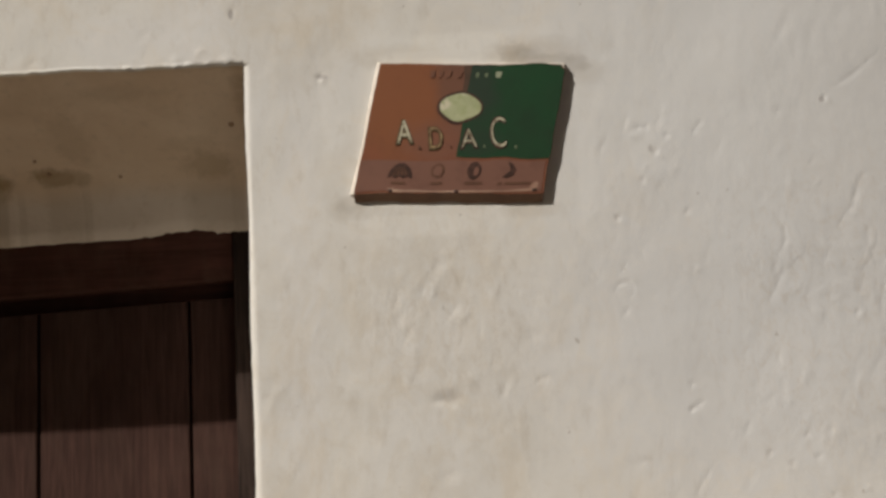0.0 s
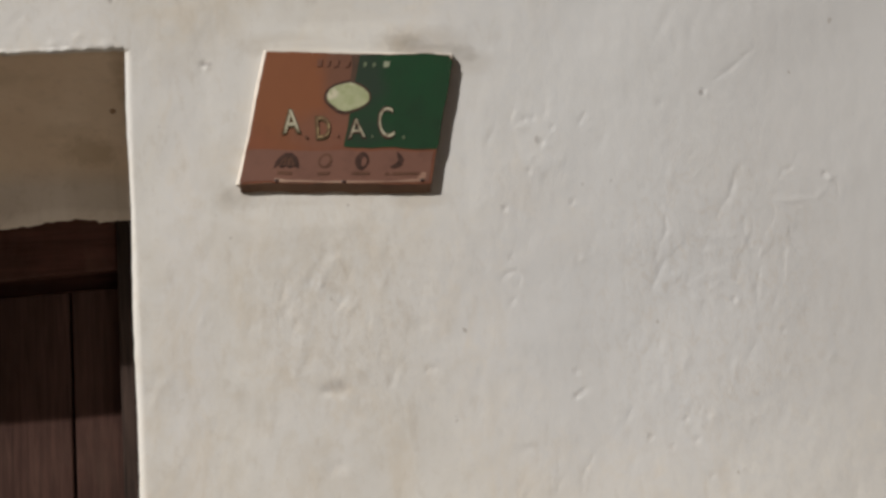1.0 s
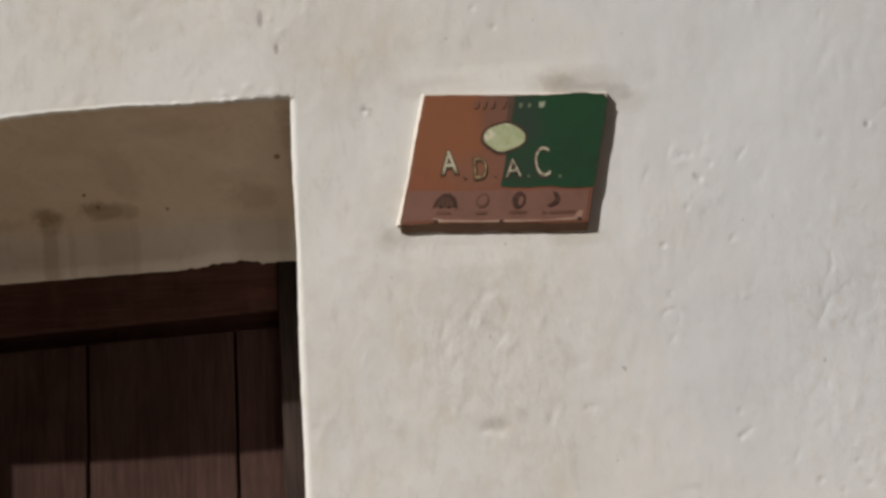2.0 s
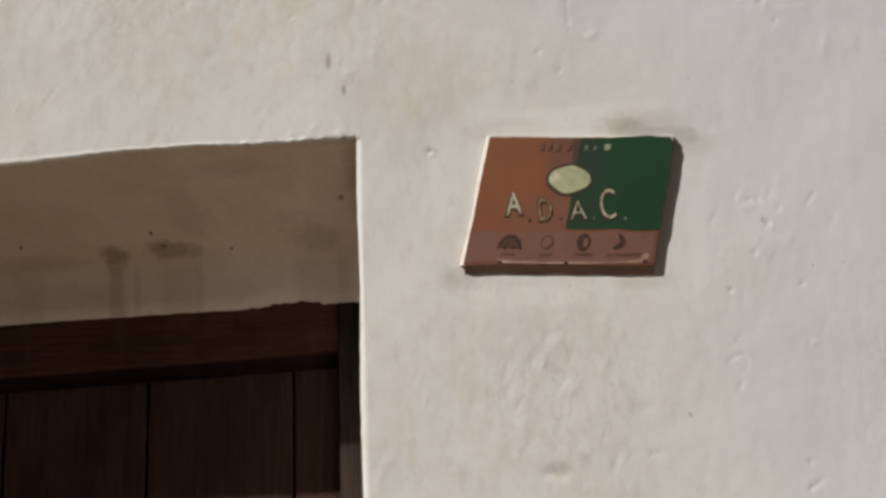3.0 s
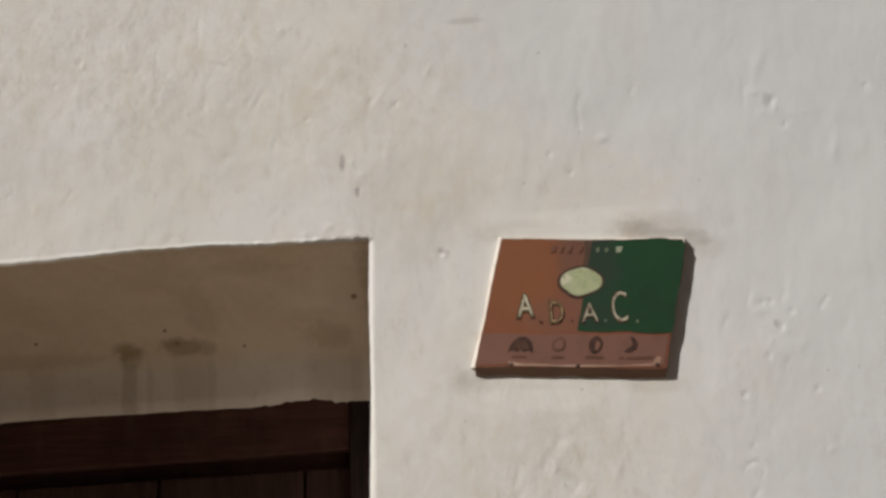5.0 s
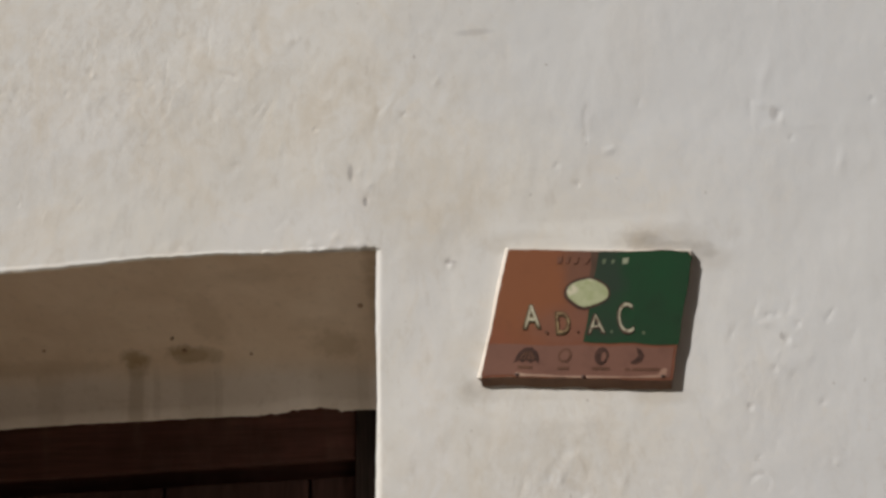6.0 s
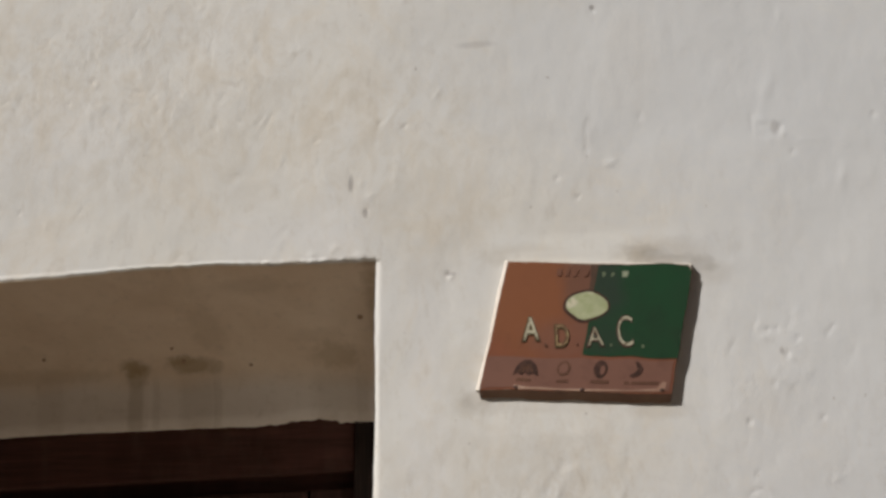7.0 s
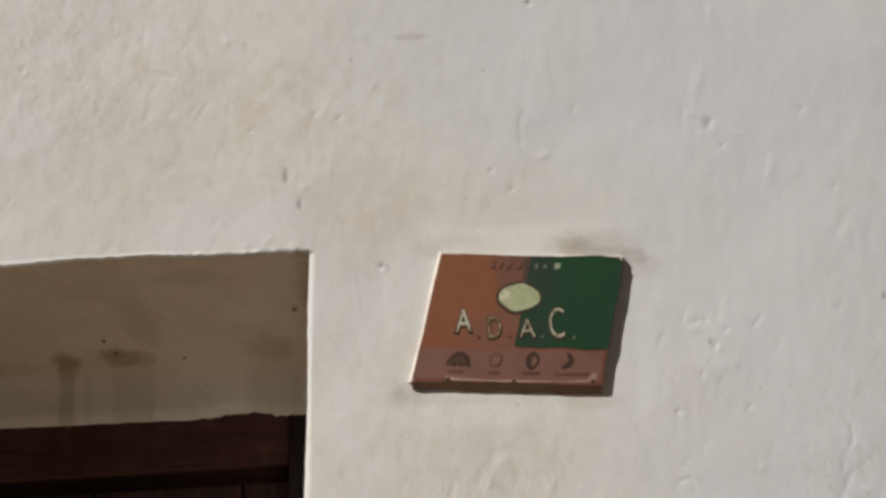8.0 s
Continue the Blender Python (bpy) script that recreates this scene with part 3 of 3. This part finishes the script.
def plate(corners, y0, y1, bevel=0.0):
    """An upright plate with the given outline (points on the sign as u, v), from depth y0 (front) to y1 (back)."""
    bm = bmesh.new()
    front = [bm.verts.new(on_sign(u, v, y0)) for u, v in corners]
    back = [bm.verts.new(on_sign(u, v, y1)) for u, v in corners]
    bm.faces.new(front)
    bm.faces.new(back[::-1])
    for i in range(len(corners)):
        j = (i + 1) % len(corners)
        bm.faces.new((front[i], back[i], back[j], front[j]))
    if bevel:
        bmesh.ops.bevel(bm, geom=[e for e in bm.edges if all(v in front for v in e.verts)], offset=bevel, segments=2, affect="EDGES")
    return bm


def outline(n, fu, fv):
    return [(fu(2 * math.pi * i / n), fv(2 * math.pi * i / n)) for i in range(n)]


def letter_mesh(ch, u, v, height, wide, weight, y, lean=0.0):
    """One letter in the built-in font as a thin raised mesh, standing upright on the sign with its foot at (u, v)."""
    cu = bpy.data.curves.new("letter", "FONT")
    cu.body, cu.size, cu.extrude, cu.offset, cu.align_x = ch, height * 1.38, 0.0003, weight, "CENTER"
    tmp = bpy.data.objects.new("letter", cu)
    scene.collection.objects.link(tmp)
    bpy.context.view_layer.update()
    me = bpy.data.meshes.new_from_object(tmp.evaluated_get(bpy.context.evaluated_depsgraph_get()))
    bpy.data.objects.remove(tmp)
    bpy.data.curves.remove(cu)
    p = on_sign(u, v, y)
    turn = Matrix(((wide, lean, 0, p.x), (0, 0, 1, p.y), (0, 1, 0, p.z), (0, 0, 0, 1)))
    me.transform(turn)
    return me


def build_sign():
    sign = tagged(new("wall_sign"), "leaning painted board sign, terracotta and dark green, bedded on the wall", "sign")
    front, back = SIGN_Y, -0.001
    rim = [(-0.02, -0.02), (0.3, -0.014), (0.62, -0.024), (0.99, -0.018), (1.0, 0.3), (0.97, 0.96), (0.6, 0.98), (0.3, 0.97), (0.0, 1.0), (-0.024, 0.98), (-0.016, 0.6), (-0.022, 0.3)]
    inner = [(-0.004, -0.006), (0.3, -0.006), (0.62, -0.006), (0.99, -0.004), (0.99, 0.3), (0.98, 0.97), (0.6, 0.97), (0.3, 0.97), (0.0, 0.985), (-0.004, 0.98), (-0.004, 0.6), (-0.004, 0.3)]
    bm = bmesh.new()
    rings = [[bm.verts.new(on_sign(u, v, y)) for u, v in line] for line, y in ((inner, front + 0.001), (rim, -0.002), (rim, 0.012))]
    bm.faces.new(rings[0])
    for a, b in zip(rings, rings[1:]):
        for i in range(len(rim)):
            j = (i + 1) % len(rim)
            bm.faces.new((a[i], b[i], b[j], a[j]))
    part("mortar_bed", bm, MORTAR, sign, "pale mortar bed showing at the rim")
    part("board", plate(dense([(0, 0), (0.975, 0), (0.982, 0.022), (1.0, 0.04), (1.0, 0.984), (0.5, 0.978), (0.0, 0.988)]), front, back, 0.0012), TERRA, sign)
    part("green_field", plate(dense([(0.498, 0.004), (0.973, 0.003), (0.981, 0.025), (0.999, 0.042), (1.0, 0.718), (0.505, 0.712)]), front - 0.0006, front + 0.002), GREEN, sign, "dark green painted field")
    part("green_smear", plate([(0.452, 0.006), (0.499, 0.005), (0.502, 0.30), (0.488, 0.24), (0.474, 0.20), (0.468, 0.10)], front - 0.0003, front + 0.002), SMEAR, sign, "dark brushed smear beside the green")
    part("lower_strip", plate(dense([(0.006, 0.735), (0.985, 0.735), (0.985, 0.966), (0.006, 0.970)]), front - 0.0005, front + 0.002), TERRA_STRIP, sign, "rosy brown strip")
    part("worn_edge", plate([(0.17, 0.948), (0.24, 0.955), (0.31, 0.950), (0.42, 0.962), (0.62, 0.956), (0.78, 0.960), (0.92, 0.945), (0.945, 0.895), (0.966, 0.90), (0.960, 0.970), (0.62, 0.972), (0.45, 0.973), (0.2, 0.974)], front - 0.0008, front + 0.002), WORN, sign, "pale worn lower edge")
    # chamfered lower edge, bare wood in the board's own shade
    line = dense([(0.0, 0.986), (0.5, 0.977), (1.0, 0.982)], False)
    k = len(line) - 1
    bm = bmesh.new()
    a = [bm.verts.new(on_sign(u, v, front + 0.0004)) for u, v in line]
    b = [bm.verts.new(on_sign(0.012 + 0.988 * i / k, 1.042 + wobble((i, 5, 5), 0.3, 0.007), -0.001)) for i in range(k + 1)]
    c = [bm.verts.new(on_sign(u * 0.98 + 0.005, v * 0.98, -0.0005)) for u, v in line]
    for i in range(k):
        for p, q in ((a, b), (b, c), (c, a)):
            bm.faces.new((p[i], p[i + 1], q[i + 1], q[i]))
    bm.faces.new((a[0], b[0], c[0])), bm.faces.new((a[k], c[k], b[k]))
    part("under_face", bm, EDGE, sign, "bare brown board edge")
    def lens(a, cu, cv, ru, rv):
        """A long oval with slightly pointed ends."""
        return cu + ru * math.cos(a), cv + rv * math.copysign(abs(math.sin(a)) ** 1.05, math.sin(a)) + 0.008 * math.cos(a) + 0.004 * math.sin(5 * a)

    turns = [2 * math.pi * i / 32 for i in range(32)]
    oval = [lens(a, 0.478, 0.325, 0.112, 0.104) for a in turns]
    dark = [lens(a, 0.475, 0.328, 0.126, 0.124) for a in turns]
    emblem = part("oval_emblem", plate(oval, front - 0.0014, front + 0.002), OVAL, sign, "pale green oval emblem")
    part("oval_rim", plate(dark, front - 0.0008, front + 0.002), INK, emblem, "dark outline of the oval")
    return sign


sign = build_sign()
for ch, u, v, h, w, bold, mat in (("A", 0.222, 0.596, 0.055, 0.72, 0.0004, CREAM), (".", 0.300, 0.645, 0.05, 0.8, 0.0, FAINT), ("D", 0.388, 0.640, 0.053, 0.66, -0.0006, OCHRE),
                                  (".", 0.465, 0.640, 0.05, 0.8, -0.001, PALE_INK), ("A", 0.564, 0.640, 0.046, 0.90, -0.0008, CREAM), (".", 0.645, 0.645, 0.05, 0.8, -0.001, DIM),
                                  ("C", 0.722, 0.638, 0.075, 0.56, -0.0014, CREAM), (".", 0.812, 0.645, 0.05, 0.8, 0.0, DIM)):
    me = letter_mesh(ch, u, v, h, w, bold, SIGN_Y - 0.0016)
    me.materials.append(mat)
    letter = tagged(new("letter", me), "hand-painted pale letter" if mat is CREAM else "faded painted letter")
    letter.parent = sign
    if ch != ".":
        me = letter_mesh(ch, u - 0.002, v + 0.006, h * 1.03, w, bold + 0.0030, SIGN_Y - 0.0010)
        me.materials.append(OLIVE if u < 0.5 else INK)
        new("letter_outline", me).parent = letter
# small pictures in the lower strip, and bars for writing that cannot be read
front = SIGN_Y - 0.0012
dome = [(0.222 + 0.066 * math.cos(math.pi * i / 12), 0.872 - (0.118 + 0.006 * (i % 2)) * math.sin(math.pi * i / 12)) for i in range(13)]
palm_picture = part("palm_picture", plate(dome + [(0.178, 0.852), (0.200, 0.870), (0.222, 0.848), (0.244, 0.870), (0.266, 0.852)], front, SIGN_Y), INK, sign, "dark fan-shaped picture")
for i in (-1.1, -0.38, 0.38, 1.1):
    foot, top = 0.222 + 0.034 * i, 0.222 + 0.014 * i
    part("frond_gap", plate([(foot - 0.005, 0.845), (foot + 0.005, 0.845), (top + 0.002, 0.785), (top - 0.002, 0.785)], front - 0.0003, SIGN_Y), FAINT, palm_picture)
ring = outline(20, lambda a: 0.42 + 0.038 * math.cos(a), lambda a: 0.81 + 0.055 * math.sin(a))
ring_picture = part("ring_picture", plate(ring, front, SIGN_Y), FAINT, sign, "faded round picture")
part("ring_centre", plate(outline(20, lambda a: 0.42 + 0.027 * math.cos(a), lambda a: 0.81 + 0.039 * math.sin(a)), front - 0.0004, SIGN_Y), TERRA_STRIP, ring_picture)
seed_picture = part("seed_picture", plate(outline(20, lambda a: 0.613 + 0.035 * math.cos(a), lambda a: 0.81 + 0.068 * math.sin(a)), front, SIGN_Y), INK, sign, "dark seed-shaped picture")
part("seed_centre", plate(outline(14, lambda a: 0.624 + 0.013 * math.cos(a), lambda a: 0.818 + 0.035 * math.sin(a)), front - 0.0004, SIGN_Y), TERRA_STRIP, seed_picture)
part("hook_picture", plate([(0.785, 0.745), (0.815, 0.76), (0.838, 0.80), (0.825, 0.845), (0.79, 0.868), (0.765, 0.855), (0.795, 0.832), (0.808, 0.805), (0.795, 0.775)], front, SIGN_Y), INK, sign, "dark hooked picture")
for u0, u1 in ((0.185, 0.26), (0.39, 0.455), (0.575, 0.665), (0.745, 0.77), (0.785, 0.925)):
    part("writing_bar", plate([(u0, 0.895), (u1, 0.895), (u1, 0.915), (u0, 0.915)], front, SIGN_Y), FAINT, sign)
for u0, u1, tall, mat in ((0.285, 0.312, 0.05, PALE_INK), (0.33, 0.35, 0.045, PALE_INK), (0.37, 0.395, 0.05, PALE_INK), (0.43, 0.452, 0.045, PALE_INK), (0.527, 0.546, 0.032, DIM), (0.578, 0.594, 0.03, DIM), (0.635, 0.668, 0.045, FADED)):
    part("writing_bar", plate([(u0, 0.10 - tall), (u1, 0.098 - tall), (u1 - 0.003, 0.10), (u0 + 0.002, 0.104)], front, SIGN_Y), mat, sign)
for u, v in ((0.19, 0.966), (0.54, 0.964), (0.950, 0.960)):
    bm = bmesh.new()
    bmesh.ops.create_uvsphere(bm, u_segments=10, v_segments=6, radius=0.0068, matrix=Matrix.Translation(on_sign(u, v, SIGN_Y - 0.0006)) @ Matrix.Diagonal((0.9, 0.10, 0.65, 1)))
    part("pin", bm, INK, sign, "small rusty fixing pin", True)


# ---- nails in the soffit ----
def nail(x, y, z, r):
    bm = bmesh.new()
    bmesh.ops.create_cone(bm, cap_ends=True, segments=10, radius1=1.25 * r, radius2=0.9 * r, depth=0.006, matrix=Matrix.Rotation(radians(125), 4, "X"))
    ob = part("nail", bm, IRON)
    ob.location = (x, y, z)
    return tagged(ob, "rusty nail head stuck in the soffit plaster", "nail", "nails in the soffit")


nail(-0.077, 0.209, 2.162, 0.0065)
nail(-0.597, 0.340, 2.084, 0.0055)
nail(-0.409, 0.353, 2.073, 0.005)
nail(-0.619, 0.300, 2.113, 0.004)
nail(-0.997, 0.323, 2.098, 0.005)
nail(-1.158, 0.305, 2.112, 0.005)
